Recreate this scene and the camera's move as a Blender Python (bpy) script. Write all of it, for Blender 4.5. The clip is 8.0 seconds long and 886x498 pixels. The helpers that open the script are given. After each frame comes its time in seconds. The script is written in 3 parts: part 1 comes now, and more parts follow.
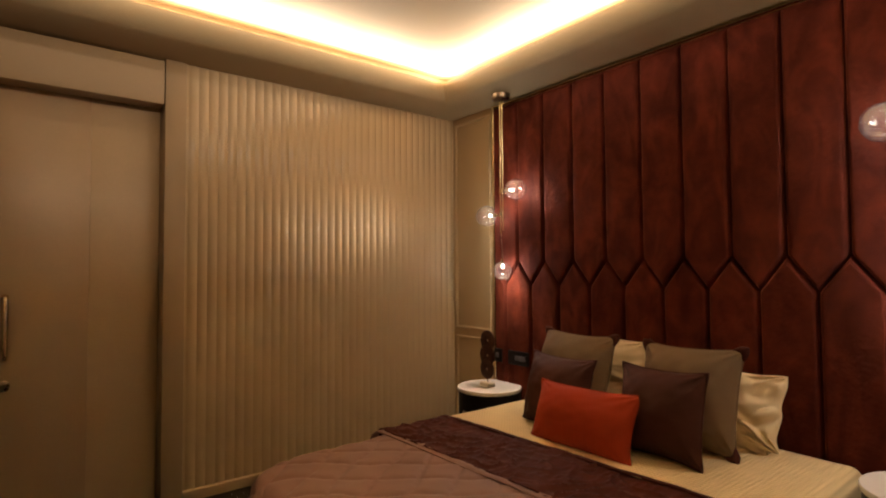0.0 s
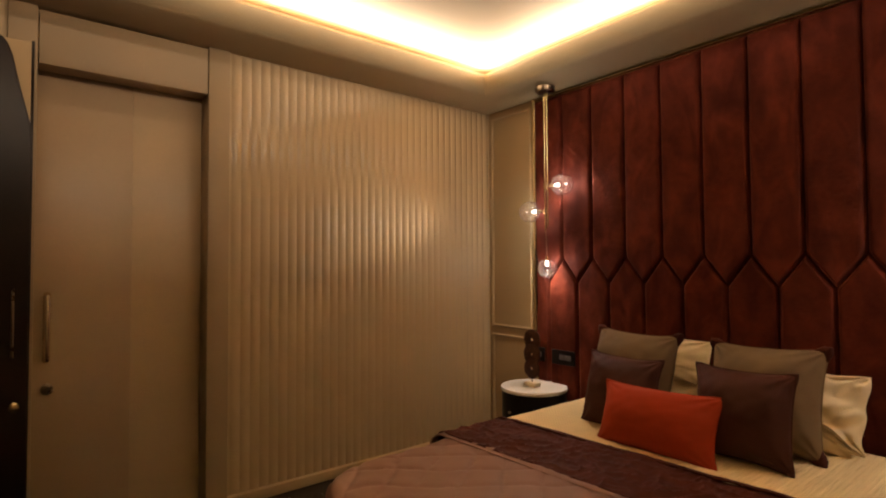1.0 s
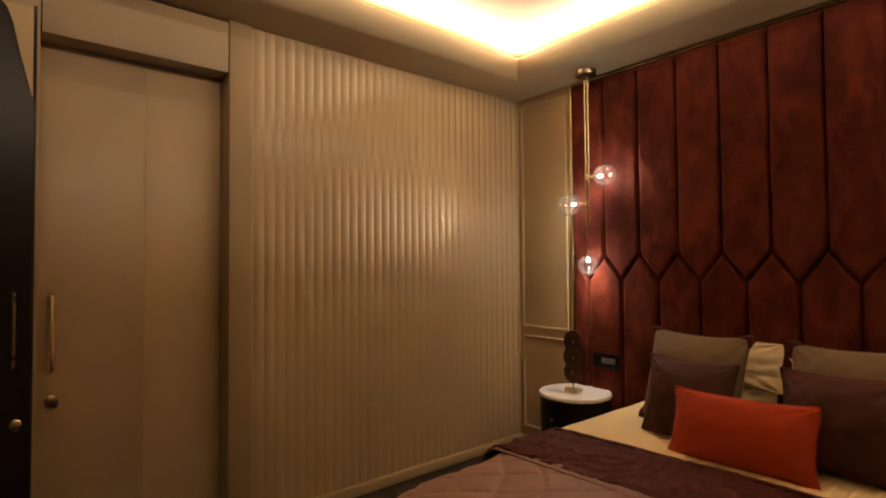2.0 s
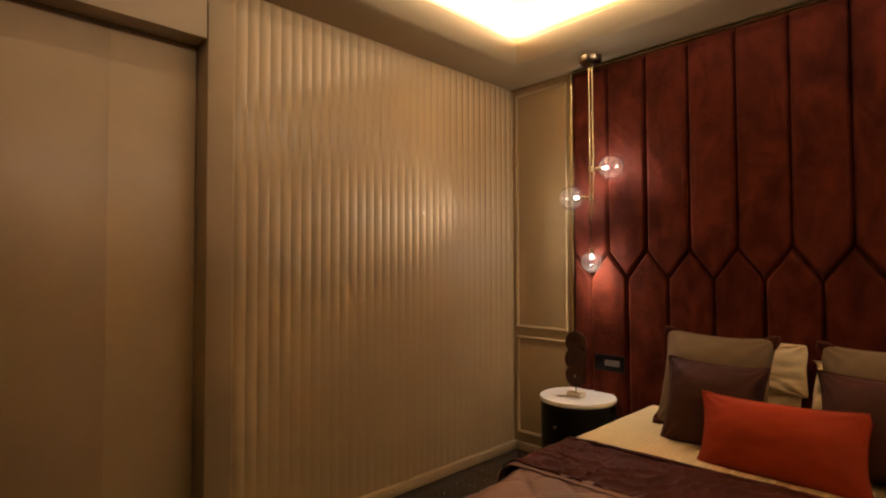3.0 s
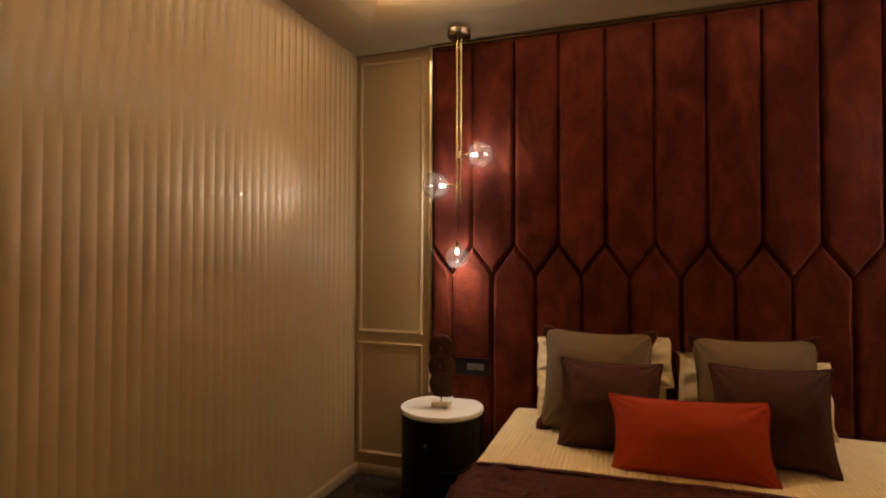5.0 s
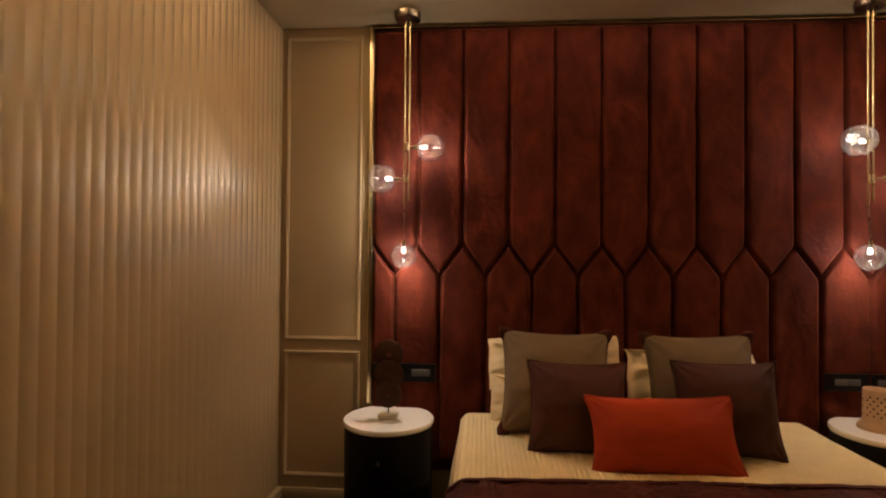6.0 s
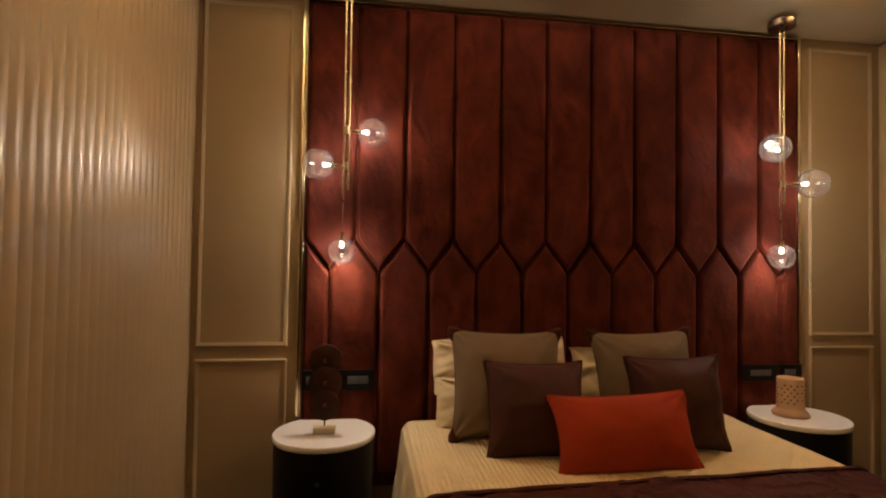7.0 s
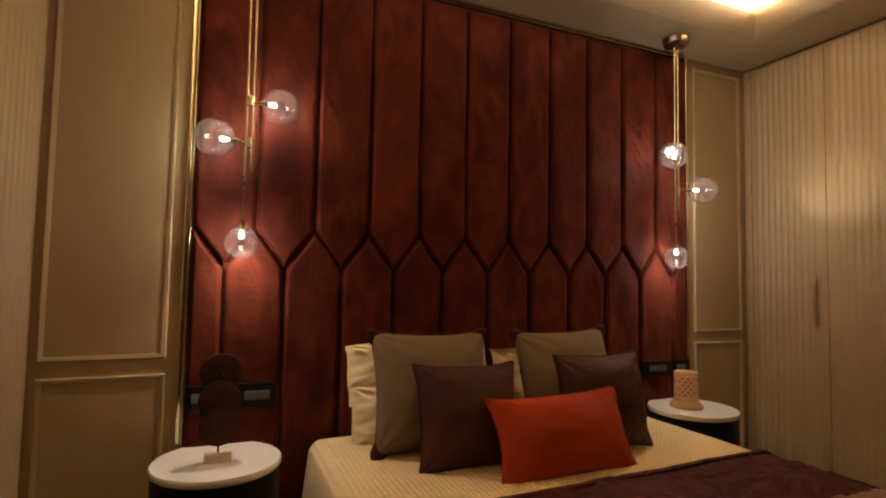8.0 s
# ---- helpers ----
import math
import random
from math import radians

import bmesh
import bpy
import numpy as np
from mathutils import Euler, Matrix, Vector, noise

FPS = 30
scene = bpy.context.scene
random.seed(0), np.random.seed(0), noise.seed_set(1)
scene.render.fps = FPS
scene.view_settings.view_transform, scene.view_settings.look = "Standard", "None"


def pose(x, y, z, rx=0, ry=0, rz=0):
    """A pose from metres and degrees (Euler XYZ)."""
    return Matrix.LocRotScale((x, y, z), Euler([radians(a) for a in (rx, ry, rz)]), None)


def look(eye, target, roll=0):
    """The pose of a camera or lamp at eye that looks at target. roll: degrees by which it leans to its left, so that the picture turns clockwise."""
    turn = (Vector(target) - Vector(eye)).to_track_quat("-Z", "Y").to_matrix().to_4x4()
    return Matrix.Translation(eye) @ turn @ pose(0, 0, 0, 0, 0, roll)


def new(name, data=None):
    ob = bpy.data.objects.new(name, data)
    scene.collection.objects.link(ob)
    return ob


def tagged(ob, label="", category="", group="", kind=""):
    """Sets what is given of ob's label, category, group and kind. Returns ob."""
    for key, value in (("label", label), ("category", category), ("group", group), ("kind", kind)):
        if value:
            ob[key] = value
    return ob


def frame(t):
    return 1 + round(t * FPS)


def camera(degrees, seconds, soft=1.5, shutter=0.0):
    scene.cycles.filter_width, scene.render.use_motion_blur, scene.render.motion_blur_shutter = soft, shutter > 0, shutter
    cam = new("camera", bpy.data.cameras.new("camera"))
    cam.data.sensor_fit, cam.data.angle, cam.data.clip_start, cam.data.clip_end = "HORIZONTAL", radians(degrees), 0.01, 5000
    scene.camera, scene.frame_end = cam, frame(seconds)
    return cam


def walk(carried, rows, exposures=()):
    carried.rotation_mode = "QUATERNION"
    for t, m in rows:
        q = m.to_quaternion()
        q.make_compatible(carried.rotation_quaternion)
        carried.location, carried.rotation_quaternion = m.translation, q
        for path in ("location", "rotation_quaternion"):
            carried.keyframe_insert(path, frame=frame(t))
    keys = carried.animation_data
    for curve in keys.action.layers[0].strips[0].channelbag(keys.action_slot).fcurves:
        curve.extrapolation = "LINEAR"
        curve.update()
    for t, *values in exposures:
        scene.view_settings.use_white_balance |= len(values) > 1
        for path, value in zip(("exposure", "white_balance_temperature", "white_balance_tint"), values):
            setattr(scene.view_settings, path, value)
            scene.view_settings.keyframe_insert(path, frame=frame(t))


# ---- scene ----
cam = camera(79.9, 8.0, soft=2.0)
PATH = [
    (0, 0.000, 0.001, 1.404, -37.95, 2.16, 0.39),
    (0.5, -0.123, 0.147, 1.405, -38.45, 1.98, 0.38),
    (1, -0.223, 0.310, 1.407, -38.77, 1.83, 0.34),
    (1.5, -0.286, 0.520, 1.401, -39.31, 1.79, 0.45),
    (3, -0.281, 1.072, 1.372, -44.35, 1.69, 0.17),
    (3.5, -0.232, 1.251, 1.356, -49.40, 1.77, 0.04),
    (4, -0.221, 1.416, 1.364, -55.70, 1.50, 0.13),
    (4.5, -0.193, 1.633, 1.371, -63.00, 1.24, 0.02),
    (6, -0.076, 2.405, 1.389, -85.82, 0.77, -0.47),
    (6.5, 0.026, 2.581, 1.373, -91.94, 0.88, -0.54),
    (7, 0.132, 2.703, 1.334, -98.19, 1.57, -0.88),
    (7.5, 0.284, 2.845, 1.291, -106.10, 2.37, -1.03),
    (8, 0.430, 2.906, 1.252, -112.95, 3.22, -1.05),
]
walk(cam, [(t, pose(x, y, z, 90 + pitch, roll, yaw)) for t, x, y, z, yaw, pitch, roll in PATH],
     exposures=[(0, 0.13), (3.0, 0.16), (4.5, 0.10), (6.5, -0.03), (8, -0.08)])

# plan of the room, in metres
XW, XB = 2.905, -1.55          # headboard wall, wall behind the camera
YN, YS = 3.58, -0.345          # fluted wall, wardrobe fronts
ZC, ZT = 2.70, 3.00            # edge of the ceiling, raised tray
LIP = 0.35                     # how far the ceiling band reaches into the room

# ---- light ----
world = bpy.data.worlds.new("world")
world.use_nodes = True
world.node_tree.nodes["Background"].inputs["Color"].default_value = (0.9, 0.75, 0.6, 1)
world.node_tree.nodes["Background"].inputs["Strength"].default_value = 0.02
scene.world = world

COVE_POWER, COVE_COLOUR = 76.0, (1.0, 0.795, 0.60)
BULB_COLOUR = (1.0, 0.82, 0.64)


def cove_lamp(x, y, inward, length):
    """A light strip on the ledge behind the lip, turned inwards and up."""
    data = bpy.data.lights.new("cove_lamp", "AREA")
    data.shape, data.size, data.size_y = "RECTANGLE", length, 0.03
    data.energy, data.color = COVE_POWER * length / 4, COVE_COLOUR
    ob = new("cove_lamp", data)
    eye = Vector((x, y, 2.915))
    ob.matrix_basis = look(eye, eye + Vector((inward[0], inward[1], 1.9)))
    return ob


def lip_fill_lamp(x, y, outward, length):
    """An added fill lamp that brightens the rounded lip; no real strip hangs here."""
    data = bpy.data.lights.new("lip_fill", "AREA")
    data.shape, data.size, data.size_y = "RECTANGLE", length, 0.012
    data.energy, data.color = LIP_FILL_POWER * length / 4, COVE_COLOUR
    ob = new("lip_fill", data)
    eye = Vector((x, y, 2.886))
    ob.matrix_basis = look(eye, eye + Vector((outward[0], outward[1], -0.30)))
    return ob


LIP_FILL, LIP_FILL_POWER = LIP + 0.11, 2.0
lip_fill_lamp((XW + XB) / 2, YN - LIP_FILL, (0, 1), XW - XB - 2 * LIP_FILL)
lip_fill_lamp((XW + XB) / 2, YS + LIP_FILL, (0, -1), XW - XB - 2 * LIP_FILL)
lip_fill_lamp(XW - LIP_FILL, (YN + YS) / 2, (1, 0), YN - YS - 2 * LIP_FILL)
POCKET = 0.22
LX, LY = XW - XB - 2 * POCKET, YN - YS - 2 * POCKET
cove_lamp((XW + XB) / 2, YN - POCKET - 0.03, (0, -1), LX)
cove_lamp((XW + XB) / 2, YS + POCKET + 0.03, (0, 1), LX)
cove_lamp(XW - POCKET - 0.03, (YN + YS) / 2, (-1, 0), LY)


# ---- materials ----
def material(name, colour, rough=0.5, metal=0.0, spread=0.12, scale=6.0, grain=120.0, bump=0.05, sheen=0.0, coat=0.0, spec=0.5, coat_rough=0.15,
             sheen_colour=None, vary=0.0, distance=0.004, stretch=(1, 1, 1)):
    """Principled surface with a slow variation of colour, a fine grain and a small relief."""
    m = bpy.data.materials.new(name)
    m.use_nodes = True
    nt = m.node_tree
    p = nt.nodes["Principled BSDF"]
    p.inputs["Metallic"].default_value = metal
    p.inputs["Coat Weight"].default_value = coat
    p.inputs["Specular IOR Level"].default_value = spec
    p.inputs["Coat Roughness"].default_value = coat_rough
    if sheen:
        p.inputs["Sheen Weight"].default_value = sheen
        p.inputs["Sheen Roughness"].default_value = 0.35
        p.inputs["Sheen Tint"].default_value = (*(sheen_colour or colour), 1)
    geo = nt.nodes.new("ShaderNodeNewGeometry")
    mp = nt.nodes.new("ShaderNodeMapping")
    mp.inputs["Scale"].default_value = stretch
    nt.links.new(geo.outputs["Position"], mp.inputs["Vector"])
    slow = nt.nodes.new("ShaderNodeTexNoise")
    slow.inputs["Scale"].default_value, slow.inputs["Detail"].default_value = scale, 5
    fine = nt.nodes.new("ShaderNodeTexNoise")
    fine.inputs["Scale"].default_value, fine.inputs["Detail"].default_value = grain, 3
    for n in (slow, fine):
        nt.links.new(mp.outputs["Vector"], n.inputs["Vector"])
    add = nt.nodes.new("ShaderNodeMath")
    add.operation = "MULTIPLY_ADD"
    nt.links.new(fine.outputs["Fac"], add.inputs[0])
    add.inputs[1].default_value = 0.35
    nt.links.new(slow.outputs["Fac"], add.inputs[2])
    ramp = nt.nodes.new("ShaderNodeMapRange")
    ramp.inputs["From Min"].default_value, ramp.inputs["From Max"].default_value = 0.35, 1.0
    ramp.inputs["To Min"].default_value, ramp.inputs["To Max"].default_value = 1 - spread, 1 + spread
    nt.links.new(add.outputs["Value"], ramp.inputs["Value"])
    last = ramp.outputs["Result"]
    if vary:
        info = nt.nodes.new("ShaderNodeObjectInfo")
        each = nt.nodes.new("ShaderNodeMapRange")
        each.inputs["To Min"].default_value, each.inputs["To Max"].default_value = 1 - vary, 1 + vary
        nt.links.new(info.outputs["Random"], each.inputs["Value"])
        mul = nt.nodes.new("ShaderNodeMath")
        mul.operation = "MULTIPLY"
        nt.links.new(last, mul.inputs[0])
        nt.links.new(each.outputs["Result"], mul.inputs[1])
        last = mul.outputs["Value"]
    tint = nt.nodes.new("ShaderNodeVectorMath")
    tint.operation = "SCALE"
    tint.inputs[0].default_value = colour
    nt.links.new(last, tint.inputs["Scale"])
    nt.links.new(tint.outputs["Vector"], p.inputs["Base Color"])
    gloss = nt.nodes.new("ShaderNodeMapRange")
    gloss.inputs["To Min"].default_value, gloss.inputs["To Max"].default_value = rough * 0.85, min(1.0, rough * 1.15)
    nt.links.new(slow.outputs["Fac"], gloss.inputs["Value"])
    nt.links.new(gloss.outputs["Result"], p.inputs["Roughness"])
    if bump:
        b = nt.nodes.new("ShaderNodeBump")
        b.inputs["Strength"].default_value, b.inputs["Distance"].default_value = bump, distance
        nt.links.new(add.outputs["Value"], b.inputs["Height"])
        nt.links.new(b.outputs["Normal"], p.inputs["Normal"])
    return m


def woven(m, size, strength, distance=0.0015):
    """Adds a small square weave to a cloth's relief."""
    nt = m.node_tree
    p = nt.nodes["Principled BSDF"]
    geo = nt.nodes.new("ShaderNodeNewGeometry")
    wave = []
    for axis in ("X", "Y"):
        w = nt.nodes.new("ShaderNodeTexWave")
        w.wave_type, w.bands_direction = "BANDS", axis
        w.inputs["Scale"].default_value = 0.314 / size
        w.inputs["Distortion"].default_value = 0.6
        nt.links.new(geo.outputs["Position"], w.inputs["Vector"])
        wave.append(w)
    mul = nt.nodes.new("ShaderNodeMath")
    mul.operation = "MULTIPLY"
    nt.links.new(wave[0].outputs["Fac"], mul.inputs[0])
    nt.links.new(wave[1].outputs["Fac"], mul.inputs[1])
    b = nt.nodes.new("ShaderNodeBump")
    b.inputs["Strength"].default_value, b.inputs["Distance"].default_value = strength, distance
    nt.links.new(mul.outputs["Value"], b.inputs["Height"])
    old = p.inputs["Normal"].links
    if old:
        nt.links.new(old[0].from_socket, b.inputs["Normal"])
    nt.links.new(b.outputs["Normal"], p.inputs["Normal"])
    return m


def crushed(m, low, high):
    """Brushed patches of pile: the sheen comes and goes in streaky smears."""
    nt = m.node_tree
    p = nt.nodes["Principled BSDF"]
    geo = nt.nodes.new("ShaderNodeNewGeometry")
    mp = nt.nodes.new("ShaderNodeMapping")
    mp.inputs["Scale"].default_value, mp.inputs["Rotation"].default_value = (1, 1.6, 0.8), (0.5, 0, 0)
    nt.links.new(geo.outputs["Position"], mp.inputs["Vector"])
    smear = nt.nodes.new("ShaderNodeTexNoise")
    smear.inputs["Scale"].default_value, smear.inputs["Detail"].default_value = 3.6, 2.5
    smear.inputs["Roughness"].default_value, smear.inputs["Distortion"].default_value = 0.5, 1.2
    nt.links.new(mp.outputs["Vector"], smear.inputs["Vector"])
    level = nt.nodes.new("ShaderNodeMapRange")
    level.inputs["From Min"].default_value, level.inputs["From Max"].default_value = 0.36, 0.66
    level.inputs["To Min"].default_value, level.inputs["To Max"].default_value = low, high
    nt.links.new(smear.outputs["Fac"], level.inputs["Value"])
    nt.links.new(level.outputs["Result"], p.inputs["Sheen Weight"])
    p.inputs["Sheen Roughness"].default_value = 0.36
    pile = nt.nodes.new("ShaderNodeMapRange")
    pile.inputs["From Min"].default_value, pile.inputs["From Max"].default_value = 0.34, 0.68
    pile.inputs["To Min"].default_value, pile.inputs["To Max"].default_value = 0.70, 1.36
    nt.links.new(smear.outputs["Fac"], pile.inputs["Value"])
    tone = nt.nodes.new("ShaderNodeVectorMath")
    tone.operation = "SCALE"
    nt.links.new(p.inputs["Base Color"].links[0].from_socket, tone.inputs[0])
    nt.links.new(pile.outputs["Result"], tone.inputs["Scale"])
    nt.links.new(tone.outputs["Vector"], p.inputs["Base Color"])
    return m


def glinted(m, scale, size):
    """Small pale dots painted into a dark stone in place of reflected glints."""
    nt = m.node_tree
    p = nt.nodes["Principled BSDF"]
    geo = nt.nodes.new("ShaderNodeNewGeometry")
    cell = nt.nodes.new("ShaderNodeTexVoronoi")
    cell.inputs["Scale"].default_value = scale
    nt.links.new(geo.outputs["Position"], cell.inputs["Vector"])
    glint = nt.nodes.new("ShaderNodeMath")
    glint.operation = "LESS_THAN"
    glint.inputs[1].default_value = size
    nt.links.new(cell.outputs["Distance"], glint.inputs[0])
    mix = nt.nodes.new("ShaderNodeMix")
    mix.data_type = "RGBA"
    nt.links.new(glint.outputs["Value"], mix.inputs["Factor"])
    nt.links.new(p.inputs["Base Color"].links[0].from_socket, mix.inputs[6])
    mix.inputs[7].default_value = (0.75, 0.68, 0.58, 1)
    nt.links.new(mix.outputs[2], p.inputs["Base Color"])
    return m


def glowing(name, colour, strength):
    m = bpy.data.materials.new(name)
    m.use_nodes = True
    p = m.node_tree.nodes["Principled BSDF"]
    p.inputs["Emission Color"].default_value = (*colour, 1)
    p.inputs["Emission Strength"].default_value = strength
    return m


def clear_glass(name):
    m = bpy.data.materials.new(name)
    m.use_nodes = True
    p = m.node_tree.nodes["Principled BSDF"]
    p.inputs["Transmission Weight"].default_value = 0.994
    p.inputs["Roughness"].default_value = 0.0
    p.inputs["IOR"].default_value = 1.75
    p.inputs["Base Color"].default_value = (0.98, 0.96, 0.95, 1)
    return m


LACQUER = material("beige_lacquer", (0.425, 0.303, 0.163), 0.42, spread=0.05, scale=2.5, grain=60, bump=0, spec=0.35, coat=0.24, coat_rough=0.13)
SATIN = material("beige_satin_lacquer", (0.315, 0.220, 0.122), 0.45, spread=0.05, scale=2.5, grain=90, bump=0.02, spec=0.35)
WALL = material("beige_wall_paint", (0.358, 0.243, 0.118), 0.5, spread=0.05, scale=2.0, grain=140, bump=0.06)
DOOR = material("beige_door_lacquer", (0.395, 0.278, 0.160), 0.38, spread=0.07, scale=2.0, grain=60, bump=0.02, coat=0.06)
# the door lacquer again, with the light on one half put into its colour
DOOR_LIT = material("lit_door_lacquer", (0.470, 0.342, 0.200), 0.38, spread=0.07, scale=2.0, grain=60, bump=0.02, coat=0.06)
CEILING = material("beige_ceiling_paint", (0.40, 0.300, 0.165), 0.6, spread=0.03, scale=2.0, grain=160, bump=0.05)
VELVET = crushed(material("rust_velvet", (0.079, 0.0154, 0.0086), 0.7, spread=0.28, scale=9.0, grain=34, bump=0.55, sheen=0.2, spec=0.04,
                          sheen_colour=(0.85, 0.27, 0.13), vary=0.10, distance=0.014), 0.10, 0.58)
BRASS = material("polished_brass", (0.76, 0.65, 0.44), 0.2, metal=1.0, spread=0.06, scale=20, bump=0.02)
STEEL = material("satin_bronze", (0.28, 0.22, 0.16), 0.28, metal=1.0, spread=0.08, scale=20, bump=0.02)
FLOOR = material("dark_marble", (0.022, 0.016, 0.014), 0.10, spread=0.6, scale=5.0, grain=40, bump=0.01, coat=0.3)
FLOOR = glinted(FLOOR, 19.0, 0.075)
GROUT = material("dark_joint", (0.012, 0.009, 0.008), 0.6, bump=0.02)
CREAM = woven(material("cream_cotton", (0.86, 0.68, 0.385), 0.8, spread=0.06, scale=9, grain=200, bump=0.08, sheen=0.1, spec=0.2), 0.021, 0.9, 0.007)
LINEN = material("cream_linen", (0.74, 0.59, 0.36), 0.8, spread=0.07, scale=10, grain=260, bump=0.12, sheen=0.15)
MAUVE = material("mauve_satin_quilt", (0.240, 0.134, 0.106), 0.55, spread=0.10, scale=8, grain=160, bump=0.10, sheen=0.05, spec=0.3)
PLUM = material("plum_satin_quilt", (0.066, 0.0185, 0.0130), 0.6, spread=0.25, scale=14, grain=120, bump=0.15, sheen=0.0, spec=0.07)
TAUPE = woven(material("taupe_cotton", (0.172, 0.117, 0.066), 0.75, spread=0.08, scale=12, grain=320, bump=0.08, sheen=0.04, spec=0.15), 0.004, 0.15)
CHOCOLATE = woven(material("brown_cotton", (0.066, 0.0225, 0.0165), 0.6, spread=0.12, scale=12, grain=320, bump=0.10, sheen=0.05, spec=0.15), 0.004, 0.15)
ORANGE = material("burnt_orange_velvet", (0.34, 0.042, 0.014), 0.7, spread=0.10, scale=10, grain=300, bump=0.08, sheen=0.12, spec=0.12,
                  sheen_colour=(1.0, 0.3, 0.1))
BLACK = material("black_lacquer", (0.005, 0.004, 0.004), 0.4, spread=0.2, scale=5, bump=0.02, spec=0.12)
MARBLE = material("white_marble", (0.88, 0.84, 0.80), 0.16, spread=0.06, scale=5, grain=25, bump=0.01, coat=0.3)
STONE = material("cream_stone", (0.70, 0.60, 0.46), 0.4, spread=0.08, scale=20)
RUST = material("rusted_metal", (0.050, 0.017, 0.009), 0.6, spread=0.4, scale=22, grain=120, bump=0.3, spec=0.2)
CLAY = material("tan_clay", (0.58, 0.36, 0.20), 0.6, spread=0.1, scale=18, grain=120, bump=0.1)
HOLE = material("dark_hole", (0.03, 0.015, 0.01), 0.8, bump=0)
SWITCH = material("black_switch_glass", (0.005, 0.004, 0.004), 0.35, spread=0.1, bump=0, spec=0.2)
GREY = material("grey_switch", (0.095, 0.088, 0.090), 0.35, spread=0.1, bump=0)
UNSEEN_DARK = material("dark_unseen_wall", (0.060, 0.036, 0.022), 0.4, spread=0.3, scale=3, grain=40, bump=0.05, stretch=(6, 6, 0.6))
DARK = material("dark_brown_gloss", (0.012, 0.006, 0.004), 0.30, spread=0.4, scale=4, bump=0.02, spec=0.25)
GLASS = clear_glass("clear_globe_glass")
BULB = glowing("lit_bulb", (1.0, 0.95, 0.90), 290.0)


# ---- builders ----
def finish(name, bm, mat, smooth=True):
    me = bpy.data.meshes.new(name)
    bm.normal_update()
    bm.to_mesh(me)
    bm.free()
    me.materials.append(mat)
    if smooth:
        areas = sorted(f.area for f in me.polygons)
        flat = len(areas) < 130 and areas[-1] > 50 * areas[len(areas) // 2]     # a bevelled box keeps flat sides
        me.polygons.foreach_set("use_smooth", [not flat] * len(me.polygons))
        me.set_sharp_from_angle(angle=radians(40))
    return me


def part(name, bm, mat, parent, label="", smooth=True):
    ob = new(name, finish(name, bm, mat, smooth))
    ob.parent = parent
    return tagged(ob, label)


def thing(name, at, label, category, group="", kind="", turn=0):
    ob = new(name)
    ob.empty_display_size = 0.05
    ob.matrix_basis = pose(*at, 0, 0, turn)
    return tagged(ob, label, category, group, kind)


def piece(name, mesh, parent, m):
    ob = new(name, mesh)
    ob.parent = parent
    ob.matrix_basis = m
    return ob


def add_box(bm, a, b, bevel=0.0, segments=2):
    """A box from corner a to corner b, its edges rounded by bevel."""
    a, b = Vector(a), Vector(b)
    made = bmesh.ops.create_cube(bm, size=1.0, matrix=Matrix.Translation((a + b) / 2) @ Matrix.Diagonal((*(b - a), 1)))
    if bevel:
        edges = list({e for v in made["verts"] for e in v.link_edges})
        bmesh.ops.bevel(bm, geom=edges, offset=bevel, segments=segments, affect="EDGES", profile=0.5)


def box(a, b, bevel=0.0, segments=2):
    bm = bmesh.new()
    add_box(bm, a, b, bevel, segments)
    return bm


def lathe(profile, n=40, centre=(0, 0)):
    """A solid turned round z: profile is (radius, height) from bottom to top."""
    bm = bmesh.new()
    rings = []
    for r, z in profile:
        if r < 1e-6:
            rings.append([bm.verts.new((centre[0], centre[1], z))])
        else:
            rings.append([bm.verts.new((centre[0] + r * math.cos(2 * math.pi * i / n), centre[1] + r * math.sin(2 * math.pi * i / n), z))
                          for i in range(n)])
    for a, b in zip(rings, rings[1:]):
        for i in range(n):
            j = (i + 1) % n
            if len(a) == 1 and len(b) > 1:
                bm.faces.new((a[0], b[j], b[i]))
            elif len(b) == 1 and len(a) > 1:
                bm.faces.new((a[i], a[j], b[0]))
            elif len(a) > 1:
                bm.faces.new((a[i], a[j], b[j], b[i]))
    bmesh.ops.recalc_face_normals(bm, faces=bm.faces)
    return bm


def add_tube(bm, points, r, n=10, closed=False, taper=None):
    """A round tube along points."""
    pts = [Vector(p) for p in points]
    rings = []
    side = None
    for i, p in enumerate(pts):
        if closed:
            d = pts[(i + 1) % len(pts)] - pts[i - 1]
        else:
            d = pts[min(i + 1, len(pts) - 1)] - pts[max(i - 1, 0)]
        d.normalize()
        if side is None:
            side = d.orthogonal().normalized()
        side = (side - d * side.dot(d)).normalized()
        up = d.cross(side)
        rr = r * (taper[i] if taper else 1)
        rings.append([bm.verts.new(p + rr * (math.cos(2 * math.pi * k / n) * side + math.sin(2 * math.pi * k / n) * up)) for k in range(n)])
    pairs = list(zip(rings, rings[1:])) + ([(rings[-1], rings[0])] if closed else [])
    for a, b in pairs:
        for k in range(n):
            bm.faces.new((a[k], a[(k + 1) % n], b[(k + 1) % n], b[k]))
    if not closed:
        bm.faces.new(rings[0][::-1])
        bm.faces.new(rings[-1])
    bmesh.ops.recalc_face_normals(bm, faces=bm.faces)


def tube(points, r, n=10, closed=False, taper=None):
    bm = bmesh.new()
    add_tube(bm, points, r, n, closed, taper)
    return bm


